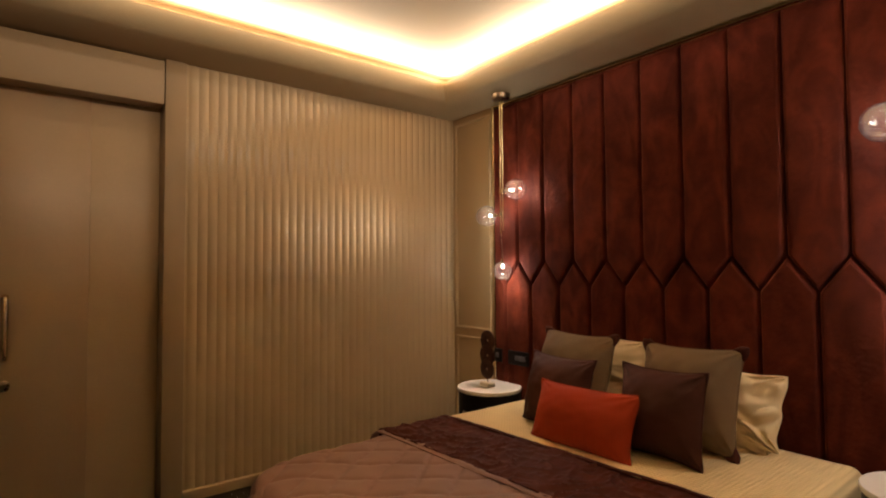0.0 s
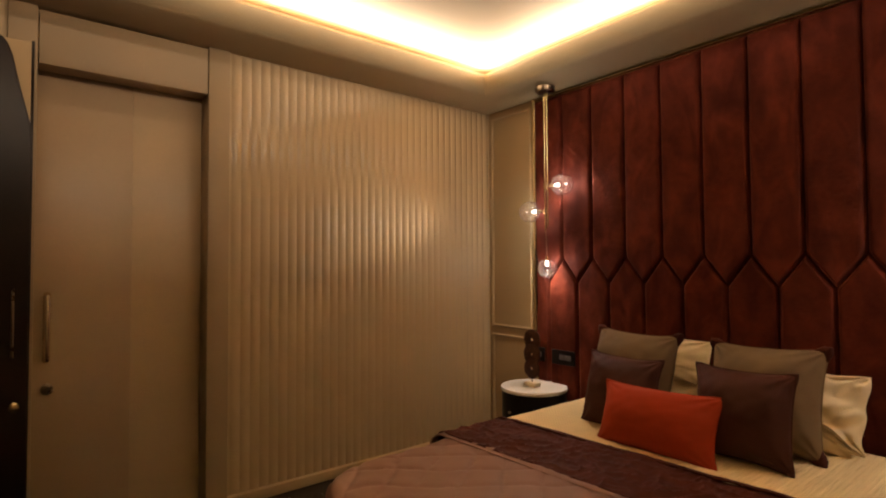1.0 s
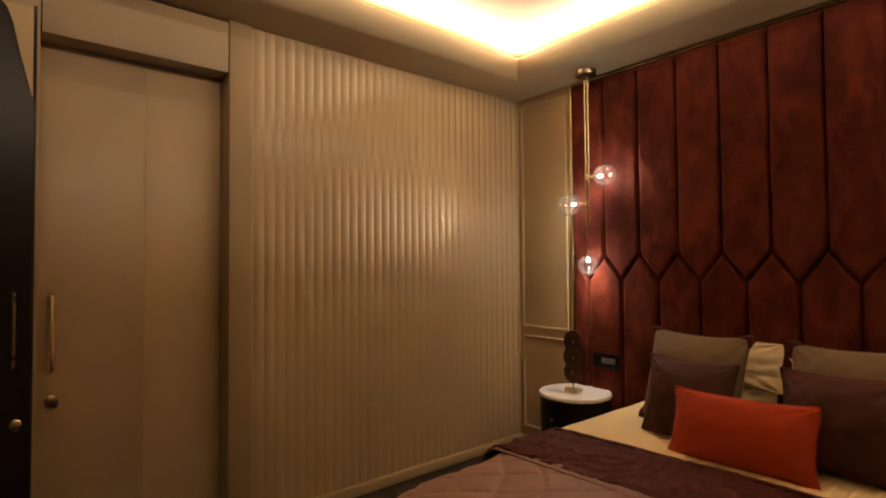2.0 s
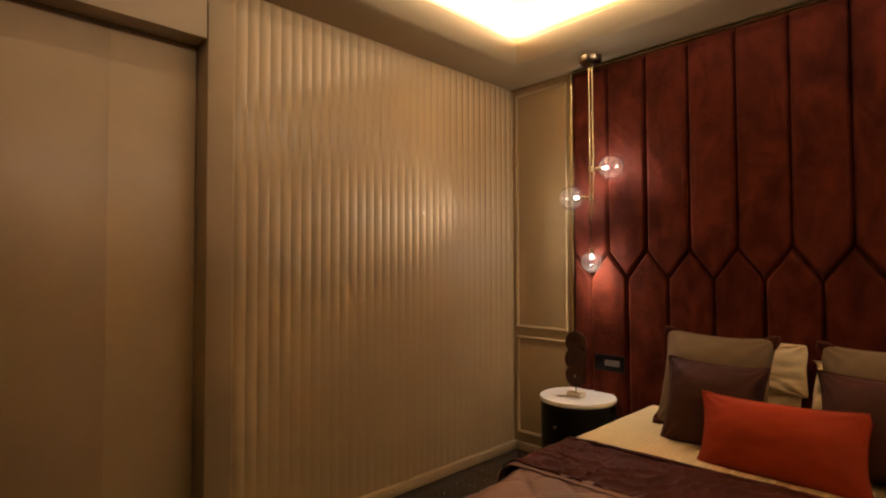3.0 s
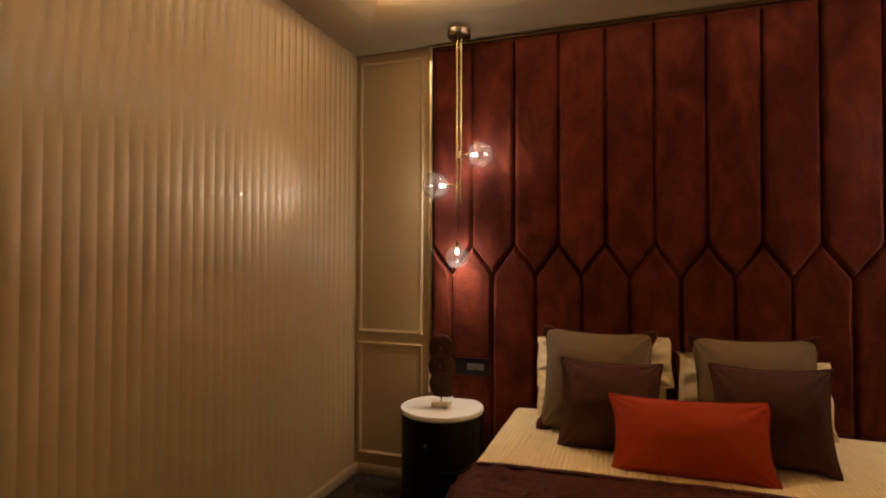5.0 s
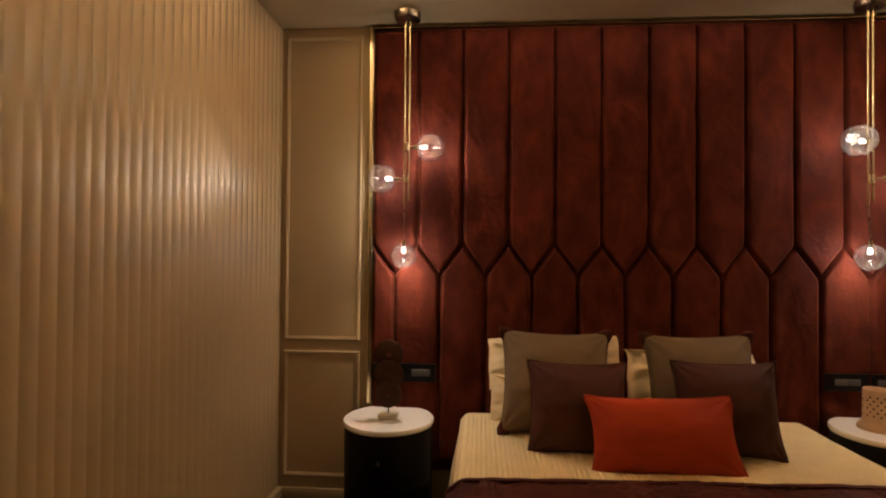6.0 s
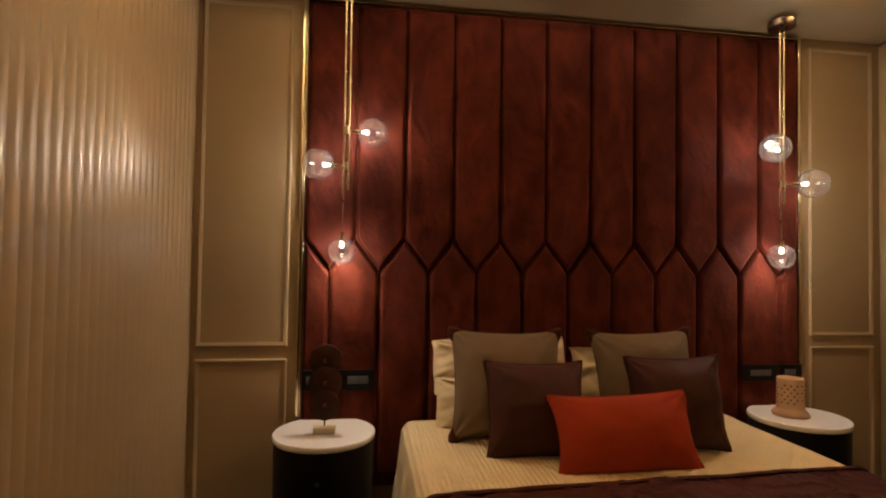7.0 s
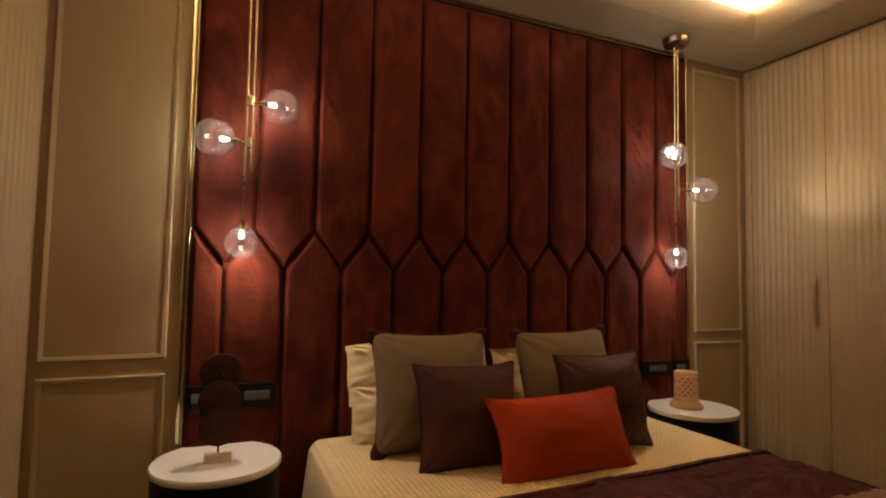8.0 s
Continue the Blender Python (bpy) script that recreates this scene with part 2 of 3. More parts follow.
def grid(fn, nu, nv):
    """A sheet of nu by nv quads: fn(u, v) gives the place for u, v from 0 to 1."""
    bm = bmesh.new()
    vs = [[bm.verts.new(fn(i / nu, j / nv)) for j in range(nv + 1)] for i in range(nu + 1)]
    for i in range(nu):
        for j in range(nv):
            bm.faces.new((vs[i][j], vs[i + 1][j], vs[i + 1][j + 1], vs[i][j + 1]))
    return bm


# ---- the large structure ----
floor = tagged(new("floor", finish("floor", box((XB - 0.2, YS - 0.8, -0.1), (XW + 0.2, YN + 0.4, -0.004)), GROUT, False)),
               "glossy dark brown marble floor", "floor", kind="structure")

wall_east = tagged(new("wall_east", finish("wall_east", box((XW, YS - 0.8, 0), (XW + 0.2, YN + 0.4, 3.2)), WALL, False)),
                   "beige painted wall behind the upholstered headboard", "wall", kind="structure")
# out of view; dark so that less light bounces onto the headboard side
wall_west = tagged(new("wall_west", finish("wall_west", box((XB - 0.2, YS - 0.8, 0), (XB, YN + 0.4, 3.2)), UNSEEN_DARK, False)),
                   "plain unseen wall, kept dark to cut bounced light", "wall", kind="structure")
wall_south = tagged(new("wall_south", finish("wall_south", box((XB, YS - 0.8, 0), (XW, YS - 0.6, 3.2)), WALL, False)),
                    "plain beige wall behind the wardrobe", "wall", kind="structure")

DX0, DX1, DZ = -0.163, 0.632, 2.417      # door opening
bm = bmesh.new()
add_box(bm, (XB, YN + 0.02, 0), (DX0 - 0.01, YN + 0.3, 3.2))
add_box(bm, (DX1 + 0.01, YN + 0.02, 0), (XW, YN + 0.3, 3.2))
add_box(bm, (DX0 - 0.01, YN + 0.02, DZ + 0.06), (DX1 + 0.01, YN + 0.3, 3.2))
add_box(bm, (DX0 - 0.01, YN + 0.27, 0), (DX1 + 0.01, YN + 0.3, DZ + 0.06))
wall_north = tagged(new("wall_north", finish("wall_north", bm, WALL, False)), "beige wall with a door opening", "wall", kind="structure")

# ceiling: a rounded band round the room, a pocket for the hidden lamps, and the raised tray
prof = [(0.0, ZC), (0.03, ZC)]
for i in range(1, 17):
    k = math.sin(math.pi / 2 * i / 16)
    prof.append((0.03 + (LIP - 0.03) * k, ZC + 0.17 * (1 - (1 - k ** 2.6) ** 0.625)))
prof += [(LIP - 0.006, ZC + 0.176), (LIP - 0.03, ZC + 0.178), (0.12, ZC + 0.178), (0.12, ZT)]
bm = bmesh.new()
rings = []
for d, z in prof:
    rings.append([bm.verts.new(p) for p in ((XB + d, YS + d, z), (XW - d, YS + d, z), (XW - d, YN + 0.02 - d, z), (XB + d, YN + 0.02 - d, z))])
for a, b in zip(rings, rings[1:]):
    for i in range(4):
        j = (i + 1) % 4
        bm.faces.new((a[j], a[i], b[i], b[j]))
bm.faces.new(rings[-1])
bmesh.ops.recalc_face_normals(bm, faces=bm.faces)
for f in bm.faces:
    f.normal_flip()
add_box(bm, (XB - 0.2, YS - 0.8, ZT + 0.03), (XW + 0.2, YN + 0.4, ZT + 0.2))
ceiling = tagged(new("ceiling", finish("ceiling", bm, CEILING)), "beige tray ceiling with a rounded band and hidden cove light",
                 "ceiling", kind="structure")

baseboard = tagged(new("baseboard", finish("baseboard", box((DX1 + 0.12, YN - 0.045, 0), (XW, YN + 0.02, 0.062), 0.004), LACQUER)),
                   "low beige baseboard under the fluted panel", "baseboard", kind="structure")
bm = bmesh.new()
add_box(bm, (XW - 0.014, 3.03, 0), (XW, YN - 0.046, 0.062), 0.003)
add_box(bm, (XW - 0.014, YS, 0), (XW, 0.19, 0.062), 0.003)
tagged(new("baseboard", finish("baseboard", bm, LACQUER)), "low beige baseboard on the panelled wall", "baseboard", kind="structure")


# ---- fluted wall and sliding door ----
def flute_mesh(width, length, depth, n=16):
    """One upright rounded reed; its foot is at the origin and it bulges towards -y."""
    bm = bmesh.new()
    rows = []
    for z in (0.0, length):
        row = []
        for i in range(n + 1):
            s = math.sin(math.pi * (i / n - 0.5))
            row.append(bm.verts.new((s * width / 2, -0.0004 - depth * (1 - s * s) ** 1.2, z)))
        rows.append(row)
    for i in range(n):
        bm.faces.new((rows[0][i], rows[0][i + 1], rows[1][i + 1], rows[1][i]))
    for row in rows:
        bm.faces.new(row if row is rows[1] else row[::-1])
    return bm


PITCH = 0.0590
fluted_panel = tagged(new("fluted_panel", finish("fluted_panel", box((DX1 + 0.122, YN - 0.012, 0.062), (XW - 0.001, YN + 0.02, ZC + 0.02)), LACQUER, False)),
                      "beige lacquered wall panel of upright flutes", "wall panel", kind="structure")
reed = finish("flute", flute_mesh(PITCH, ZC - 0.075, 0.0076), LACQUER)
n_reeds = int((XW - 0.012 - (DX1 + 0.135)) / PITCH)
for i in range(n_reeds + 1):
    piece("flute", reed, fluted_panel, pose(DX1 + 0.135 + PITCH * (i + 0.5), YN - 0.0122, 0.066))
side_panel = tagged(new("fluted_panel", finish("fluted_panel", box((XB + 0.001, YN - 0.012, 0.062), (DX0 - 0.118, YN + 0.02, ZC + 0.02)), LACQUER, False)),
                    "beige lacquered wall panel of upright flutes beyond the door", "wall panel", kind="structure")
for i in range(int((DX0 - 0.13 - XB) / PITCH)):
    piece("flute", reed, side_panel, pose(DX0 - 0.125 - PITCH * (i + 0.5), YN - 0.0122, 0.066))

door_frame = thing("door_frame", (0, 0, 0), "beige lacquered frame and header round the sliding door", "door frame", kind="structure")
part("jamb", box((DX1, YN - 0.03, 0), (DX1 + 0.12, YN + 0.14, ZC + 0.01), 0.004), SATIN, door_frame)
part("jamb", box((DX0 - 0.116, YN - 0.03, 0), (DX0, YN + 0.14, ZC + 0.01), 0.004), SATIN, door_frame)
part("header_panel", box((DX0 + 0.005, YN - 0.03, DZ), (DX1 - 0.006, YN + 0.10, ZC - 0.016), 0.002), SATIN, door_frame)

sliding_door = thing("sliding_door", (0, 0, 0), "closed beige lacquered sliding door with pull handle and lock", "door")
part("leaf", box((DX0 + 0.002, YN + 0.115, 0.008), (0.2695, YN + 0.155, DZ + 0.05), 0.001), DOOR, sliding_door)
part("leaf", box((0.2700, YN + 0.1155, 0.008), (DX1 - 0.002, YN + 0.155, DZ + 0.05), 0.001), DOOR_LIT, sliding_door, "half of the door leaf, its brighter light put into the colour")
YD = YN + 0.115
pts = [(-0.105, YD - 0.002, 1.27), (-0.105, YD - 0.035, 1.262), (-0.105, YD - 0.04, 1.22), (-0.105, YD - 0.04, 0.99), (-0.105, YD - 0.035, 0.945), (-0.105, YD - 0.002, 0.937)]
handle = part("handle", tube(pts, 0.017, 10), BRASS, sliding_door, "satin brass pull handle")
bm = lathe([(0, 0), (0.026, 0), (0.026, 0.006), (0.016, 0.010), (0.016, 0.03), (0.024, 0.036), (0.026, 0.05), (0.018, 0.062), (0, 0.064)], 24)
lock = part("lock_knob", bm, STEEL, sliding_door, "round dark bronze lock knob")
lock.matrix_basis = pose(-0.10, YD, 0.795, 90, 0, 0)

# dark glossy panel beside the door
dark_panel = thing("dark_panel", (0, 0, 0), "tall dark glossy panel with a curved shoulder beside the door", "panel")
part("backing", box((-0.62, YN - 0.058, 0), (DX0 - 0.024, YN - 0.032, 2.50), 0.003), WALL, dark_panel, "pale beige backing board")
part("edge_strip", box((DX0 - 0.0235, YN - 0.058, 0), (DX0 - 0.012, YN - 0.032, 2.51), 0.002), DARK, dark_panel, "thin dark edge strip")
outline = [(-0.62, 0.0), (-0.176, 0.0), (-0.176, 2.0), (-0.184, 2.09), (-0.197, 2.14), (-0.231, 2.285), (-0.256, 2.41), (-0.275, 2.465), (-0.295, 2.492), (-0.335, 2.502), (-0.62, 2.502)]
bm = bmesh.new()
front = [bm.verts.new((x, YN - 0.10, z)) for x, z in outline]
back = [bm.verts.new((x, YN - 0.0585, z)) for x, z in outline]
bm.faces.new(front)
bm.faces.new(back[::-1])
for i in range(len(outline)):
    j = (i + 1) % len(outline)
    bm.faces.new((front[j], front[i], back[i], back[j]))
bmesh.ops.recalc_face_normals(bm, faces=bm.faces)
bmesh.ops.bevel(bm, geom=[e for e in bm.edges if abs(e.verts[0].co.y - YN + 0.10) < 1e-4 and abs(e.verts[1].co.y - YN + 0.10) < 1e-4], offset=0.008, segments=3, affect="EDGES")
part("body", bm, DARK, dark_panel)
pull = part("handle", tube([(-0.239, YN - 0.10, 1.305), (-0.239, YN - 0.125, 1.30), (-0.239, YN - 0.125, 1.00), (-0.239, YN - 0.10, 0.995)], 0.006, 8), STEEL, dark_panel, "slim dark metal handle")
bm = lathe([(0, 0), (0.02, 0), (0.012, 0.008), (0.012, 0.02), (0.02, 0.028), (0.02, 0.036), (0, 0.042)], 20)
knob = part("knob", bm, BRASS, dark_panel, "small brass knob")
knob.matrix_basis = pose(-0.229, YN - 0.10, 0.765, 90, 0, 0)


# ---- headboard wall ----
def add_frame(bm, y0, y1, z0, z1, w=0.020, d=0.014):
    """A picture-frame moulding on the wall, mitred, with a stepped and rounded profile."""
    section = [(0.0, 0.0), (0.0, 0.6), (0.25, 1.0), (0.55, 0.85), (0.75, 0.45), (1.0, 0.3), (1.0, 0.0)]
    loops = []
    for s, h in section:
        o = s * w
        loops.append([bm.verts.new((XW - h * d, y, z)) for y, z in ((y0 + o, z0 + o), (y1 - o, z0 + o), (y1 - o, z1 - o), (y0 + o, z1 - o))])
    for a, b in zip(loops, loops[1:]):
        for i in range(4):
            j = (i + 1) % 4
            bm.faces.new((a[i], a[j], b[j], b[i]))


for y0, y1, zm in ((3.093, 3.533, 0.905), (-0.292, 0.130, 0.945)):
    for z0, z1 in ((zm, 2.648), (0.128, zm - 0.063)):
        bm = bmesh.new()
        add_frame(bm, y0, y1, z0, z1)
        bmesh.ops.recalc_face_normals(bm, faces=bm.faces)
        tagged(new("wall_moulding", finish("wall_moulding", bm, LACQUER)), "beige picture-frame wall moulding", "moulding", kind="structure")

HY0, HY1, HTOP, HBOT = 0.233, 3.018, 2.668, 0.24
COL = (HY1 - HY0) / 11
PEAK, VALLEY = 1.452, 1.286


def gold_strip(a, b, label):
    return tagged(new("gold_trim", finish("gold_trim", box(a, b, 0.004, 3), BRASS)), label, "trim", kind="structure")


for edge, sgn in ((HY1, 1), (HY0, -1)):
    lo, hi = sorted((edge + sgn * 0.012, edge + sgn * 0.030))
    gold_strip((XW - 0.030, lo, 0.555), (XW - 0.0005, hi, HTOP + 0.028), "upright polished brass strip beside the headboard")
    lo, hi = sorted((edge + sgn * 0.002, edge + sgn * 0.009))
    gold_strip((XW - 0.036, lo, 0.555), (XW - 0.0005, hi, HTOP + 0.0065), "narrow polished brass strip beside the headboard")
gold_strip((XW - 0.036, HY0 - 0.009, HTOP + 0.007), (XW - 0.0005, HY1 + 0.009, HTOP + 0.014), "narrow polished brass strip along the headboard top")

headboard = tagged(new("headboard", finish("headboard", box((XW - 0.012, HY0, HBOT - 0.05), (XW - 0.0005, HY1, HTOP + 0.003)), VELVET, False)),
                   "tall rust-red velvet headboard with pointed channel pads", "headboard")


def pad_mesh(z_low, z_high, s0=-1.0, s1=1.0, nu=24, nz=110, depth=0.036, seed=0, folds=()):
    """A padded channel; z_low and z_high give its ends at s from -1 to 1 across. It bulges towards -x."""
    half = COL / 2 - 0.0015
    r = 0.023

    def inset(s, z):
        gaps = [(s - s0) * half, (s1 - s) * half, (z - z_low(s)) * 0.62, (z_high(s) - z) * 0.62]
        h = 1.0
        for g in gaps:
            k = min(max(g / r, 0.0), 1.0)
            h *= math.sin(k * math.pi / 2) ** 0.66
        return h

    def warp(u):
        return 0.5 - 0.5 * math.cos(math.pi * (0.5 * u + 0.5 * (0.5 - 0.5 * math.cos(math.pi * u))))

    def place(u, v):
        s = s0 + (s1 - s0) * (0.6 * warp(u) + 0.4 * u)
        k = 0.5 * (0.5 - 0.5 * math.cos(math.pi * v)) + 0.5 * warp(v)
        z = z_low(s) + (z_high(s) - z_low(s)) * k
        h = inset(s, z)
        n = noise.noise((s * 1.3, z * 2.2, seed + 4.3))
        pull = max(0.0, noise.noise((s * 2.6 + z * 3, z * 9 - s * 2, seed * 5.1)) - 0.25)
        sag = (0.005 * n + 0.010 * pull) * h
        for sa, za, sb, zb, deep in folds:
            ax, bx = sa * half, sb * half
            px, pz, dx, dz = s * half - ax, z - za, bx - ax, zb - za
            k = min(max((px * dx + pz * dz) / (dx * dx + dz * dz), 0.0), 1.0)
            gap = math.hypot(px - k * dx, pz - k * dz)
            fade = math.sin(math.pi * min(max(0.12 + 0.8 * k, 0), 1))
            sag += deep * fade * h * (math.exp(-((gap - 0.018) / 0.016) ** 2) - 0.9 * math.exp(-(gap / 0.010) ** 2))
        return (-depth * h - sag, s * half, z)

    bm = grid(place, nu, nz)
    return bm


# stretch folds in some of the upper pads: ends as (across, height) and depth
FOLDS = ([], [(0.55, 2.20, -0.35, 2.03, 0.006)], [(0.30, 2.26, -0.15, 2.06, 0.005), (0.75, 2.12, 0.15, 1.98, 0.005)],
         [(0.60, 2.25, -0.75, 2.08, 0.008), (0.10, 2.08, -0.60, 1.98, 0.004)])
ups = [finish("upper_pad", pad_mesh(lambda s: VALLEY + 0.003 + (PEAK - VALLEY) * abs(s), lambda s: HTOP, seed=k, folds=FOLDS[k]), VELVET) for k in range(4)]
for i in range(11):
    piece("upper_pad", ups[(i * 3) % 4], headboard, pose(XW - 0.0125, HY1 - COL * (i + 0.5), 0))
lows = [finish("lower_pad", pad_mesh(lambda s: HBOT, lambda s: PEAK - 0.003 - (PEAK - VALLEY) * abs(s), seed=k + 7), VELVET) for k in range(4)]
for i in range(10):
    piece("lower_pad", lows[(i * 3) % 4], headboard, pose(XW - 0.0125, HY1 - COL * (i + 1), 0))
end_a = finish("lower_pad", pad_mesh(lambda s: HBOT, lambda s: PEAK - 0.003 - (PEAK - VALLEY) * abs(s), -1.0, 0.0, 8), VELVET)
piece("lower_pad", end_a, headboard, pose(XW - 0.0125, HY1, 0))
end_b = finish("lower_pad", pad_mesh(lambda s: HBOT, lambda s: PEAK - 0.003 - (PEAK - VALLEY) * abs(s), 0.0, 1.0, 8), VELVET)
piece("lower_pad", end_b, headboard, pose(XW - 0.0125, HY0, 0))


def switch_plate(y0, y1, z0, z1, modules, label):
    ob = thing("switch_plate", (XW - 0.055, (y0 + y1) / 2, z0), label, "switch", "switches by the bed")
    cy = (y0 + y1) / 2
    part("plate", box((-0.006, y0 - cy, 0), (0.006, y1 - cy, z1 - z0), 0.003), SWITCH, ob)
    for a, b in modules:
        part("rocker", box((-0.010, a - cy, (z1 - z0) * 0.33), (-0.0062, b - cy, (z1 - z0) * 0.70), 0.0015), GREY, ob, "grey rocker switch")
    return ob


switch_plate(2.655, 2.86, 0.690, 0.792, [(2.685, 2.735), (2.737, 2.787)], "black glass switch plate with grey rockers on the headboard")
switch_plate(2.93, 3.012, 0.690, 0.792, [(2.955, 2.99)], "small black socket plate on the headboard")
switch_plate(0.385, 0.61, 0.700, 0.790, [(0.43, 0.493), (0.495, 0.558)], "black glass switch plate with grey rockers on the headboard")
switch_plate(0.235, 0.37, 0.700, 0.790, [(0.275, 0.345)], "small black socket plate on the headboard")

# ---- wardrobe ----
WX1, WD = 2.853, 0.468
wardrobe = thing("wardrobe", (0, 0, 0), "built-in beige wardrobe with fluted doors", "wardrobe")
part("carcass", box((XB + 0.001, YS - 0.59, 0), (XW - 0.001, YS - 0.024, ZC + 0.03)), LACQUER, wardrobe, smooth=False)
part("end_filler", box((WX1 + 0.003, YS - 0.023, 0), (XW - 0.002, YS + 0.001, ZC - 0.008), 0.002), LACQUER, wardrobe)
wreed = finish("flute", flute_mesh(0.0402, ZC - 0.10, 0.0058), LACQUER)
for k in range(9):
    x1 = WX1 - WD * k
    x0 = x1 - WD + 0.004
    leaf = part("door", box((x0, YS - 0.022, 0.06), (x1, YS, ZC - 0.012), 0.002), LACQUER, wardrobe)
    inner = (x1 - x0 - 0.062) / 10
    for i in range(10):
        piece("flute", wreed, leaf, pose(x0 + 0.031 + inner * (i + 0.5), YS + 0.0005, 0.075) @ Matrix.Rotation(math.pi, 4, "Z"))
    if k == 0:
        pts, tap = [], []
        for i in range(13):
            s = i / 12
            pts.append((x0 + 0.062, YS + 0.012 + 0.045 * math.sin(math.pi * s), 1.01 + 0.28 * s))
            tap.append(0.55 + 0.6 * math.sin(math.pi * s))
        part("handle", tube(pts, 0.013, 10, taper=tap), LACQUER, leaf, "curved beige bow handle")


# ---- bed ----
BX0, BX1, BY0, BY1, BTOP = 0.71, 2.835, 0.715, 2.505, 0.530
bed = thing("bed", ((BX0 + BX1) / 2, (BY0 + BY1) / 2, 0), "double bed with a low dark base and thick mattress", "bed")
bcx, bcy = (BX0 + BX1) / 2, (BY0 + BY1) / 2
part("base", box((BX0 + 0.17 - bcx, BY0 + 0.14 - bcy, 0.0), (BX1 - bcx, BY1 - 0.14 - bcy, 0.26), 0.02, 3), BLACK, bed, "dark bed base")
part("mattress", box((BX0 + 0.16 - bcx, BY0 + 0.11 - bcy, 0.262), (BX1 - bcx, BY1 - 0.11 - bcy, BTOP - 0.012), 0.06, 5), LINEN, bed, "cream mattress")


def soft_fold(a, limit, r):
    """Runs along a flat top and bends down a rounded edge: gives the way out and the drop."""
    over = abs(a) - (limit - r)
    if over <= 0:
        return a, 0.0
    sgn = 1 if a > 0 else -1
    arc = r * math.pi / 2
    if over < arc:
        t = over / r
        return sgn * (limit - r + r * math.sin(t)), r * (1 - math.cos(t))
    return sgn * limit, r + over - arc


def draped(name, x_front, x_back, hang_side, lift, mat, label, category, relief, nu=90, nv=70, r=0.06, flare=0.05, keep=(-1, 9), parent=None, narrow=None):
    """A cloth that lies over the bed and hangs down its sides, and at the foot if it reaches past it.
    x_front and x_back give its ends by s, from -1 at one side of the bed to 1 at the other; keep is the range of its drop that is made."""
    half = (BY1 - BY0) / 2 + lift
    cy = (BY0 + BY1) / 2
    foot = BX0 - lift
    bm = bmesh.new()
    vs, drops = [], []
    for i in range(nu + 1):
        across = (i / nu - 0.5) * 2 * (half + hang_side)
        s = across / (half + hang_side)
        xa, xb = x_front(s), x_back(s)
        row, fall = [], []
        for j in range(nv + 1):
            along = xa + (xb - xa) * j / nv
            tuck = narrow(along) if narrow else 0.0
            yy, drop_y = soft_fold(across * (half + hang_side - tuck) / (half + hang_side), half - tuck, r)
            xx, drop_x = along, 0.0
            if along < foot + r:
                a, drop_x = soft_fold(foot + r - along, r, r)
                xx = foot + r - a
            drop = math.hypot(drop_y, drop_x) if min(drop_x, drop_y) < r else max(drop_x, drop_y)
            z = BTOP + lift - drop
            n1 = noise.noise((across * 3.1, along * 3.1, 1.7 + lift * 50))
            n2 = noise.noise((across * 9, along * 9, 5.2 + lift * 50))
            bulge = relief(across, along)
            out = flare * min(drop / 0.4, 1.0)
            fold = 0.012 * math.sin(across * 2 + along * 21 + 3 * n1) * min(max(drop_y - 0.05, 0) / 0.2, 1) \
                + 0.012 * math.sin(across * 20 + 2 * n1) * min(max(drop_x - 0.05, 0) / 0.2, 1)
            flat = 1 - min(drop / 0.06, 1)
            if drop_y > 0.03:
                yy += (1 if across > 0 else -1) * (out + fold + bulge * 0.8)
            if drop_x > 0.03:
                xx -= out + fold + bulge * 0.8
            z += flat * (bulge + 0.004 * n1 + 0.002 * n2)
            row.append(bm.verts.new((xx, cy + yy, max(z, 0.012))))
            fall.append(drop)
        vs.append(row)
        drops.append(fall)
    for i in range(nu):
        for j in range(nv):
            if keep[0] <= drops[i][j] < keep[1]:
                bm.faces.new((vs[i][j], vs[i + 1][j], vs[i + 1][j + 1], vs[i][j + 1]))
    bmesh.ops.delete(bm, geom=[v for v in bm.verts if not v.link_faces], context="VERTS")
    bmesh.ops.recalc_face_normals(bm, faces=bm.faces)
    if sum(f.normal.z for f in bm.faces) < 0:
        bmesh.ops.reverse_faces(bm, faces=bm.faces)
    ob = new(name, finish(name, bm, mat))
    if parent:
        ob.parent = parent
        tagged(ob, label)
    else:
        tagged(ob, label, category)
    hem = ob.modifiers.new("cloth", "SOLIDIFY")
    hem.thickness, hem.offset = 0.006, -1
    return ob


draped("bed_sheet", lambda s: 1.68, lambda s: BX1 - 0.005, 0.36, 0.004, CREAM, "cream waffle cotton sheet covering the mattress", "bed sheet",
       lambda a, b: 0.003 * noise.noise((a * 5, b * 5, 0.3)), 140, 80, r=0.05, flare=0.055)


def quilt_relief(a, b):
    """Padded lozenges with puckered, slightly curved stitching."""
    wob = 0.05 * noise.noise((a * 4, b * 4, 7.0))
    p = (a + b * 0.85 + wob) * 4.6
    q = (a - b * 0.85 - wob) * 4.6
    d = min(abs(math.sin(math.pi * p)), abs(math.sin(math.pi * q)))
    pucker = noise.noise((a * 26, b * 26, 2.0)) * math.exp(-d * 5)
    return 0.011 * (1 - math.exp(-d * 4.2)) + 0.004 * pucker + 0.003 * noise.noise((a * 11, b * 11, 4.0))


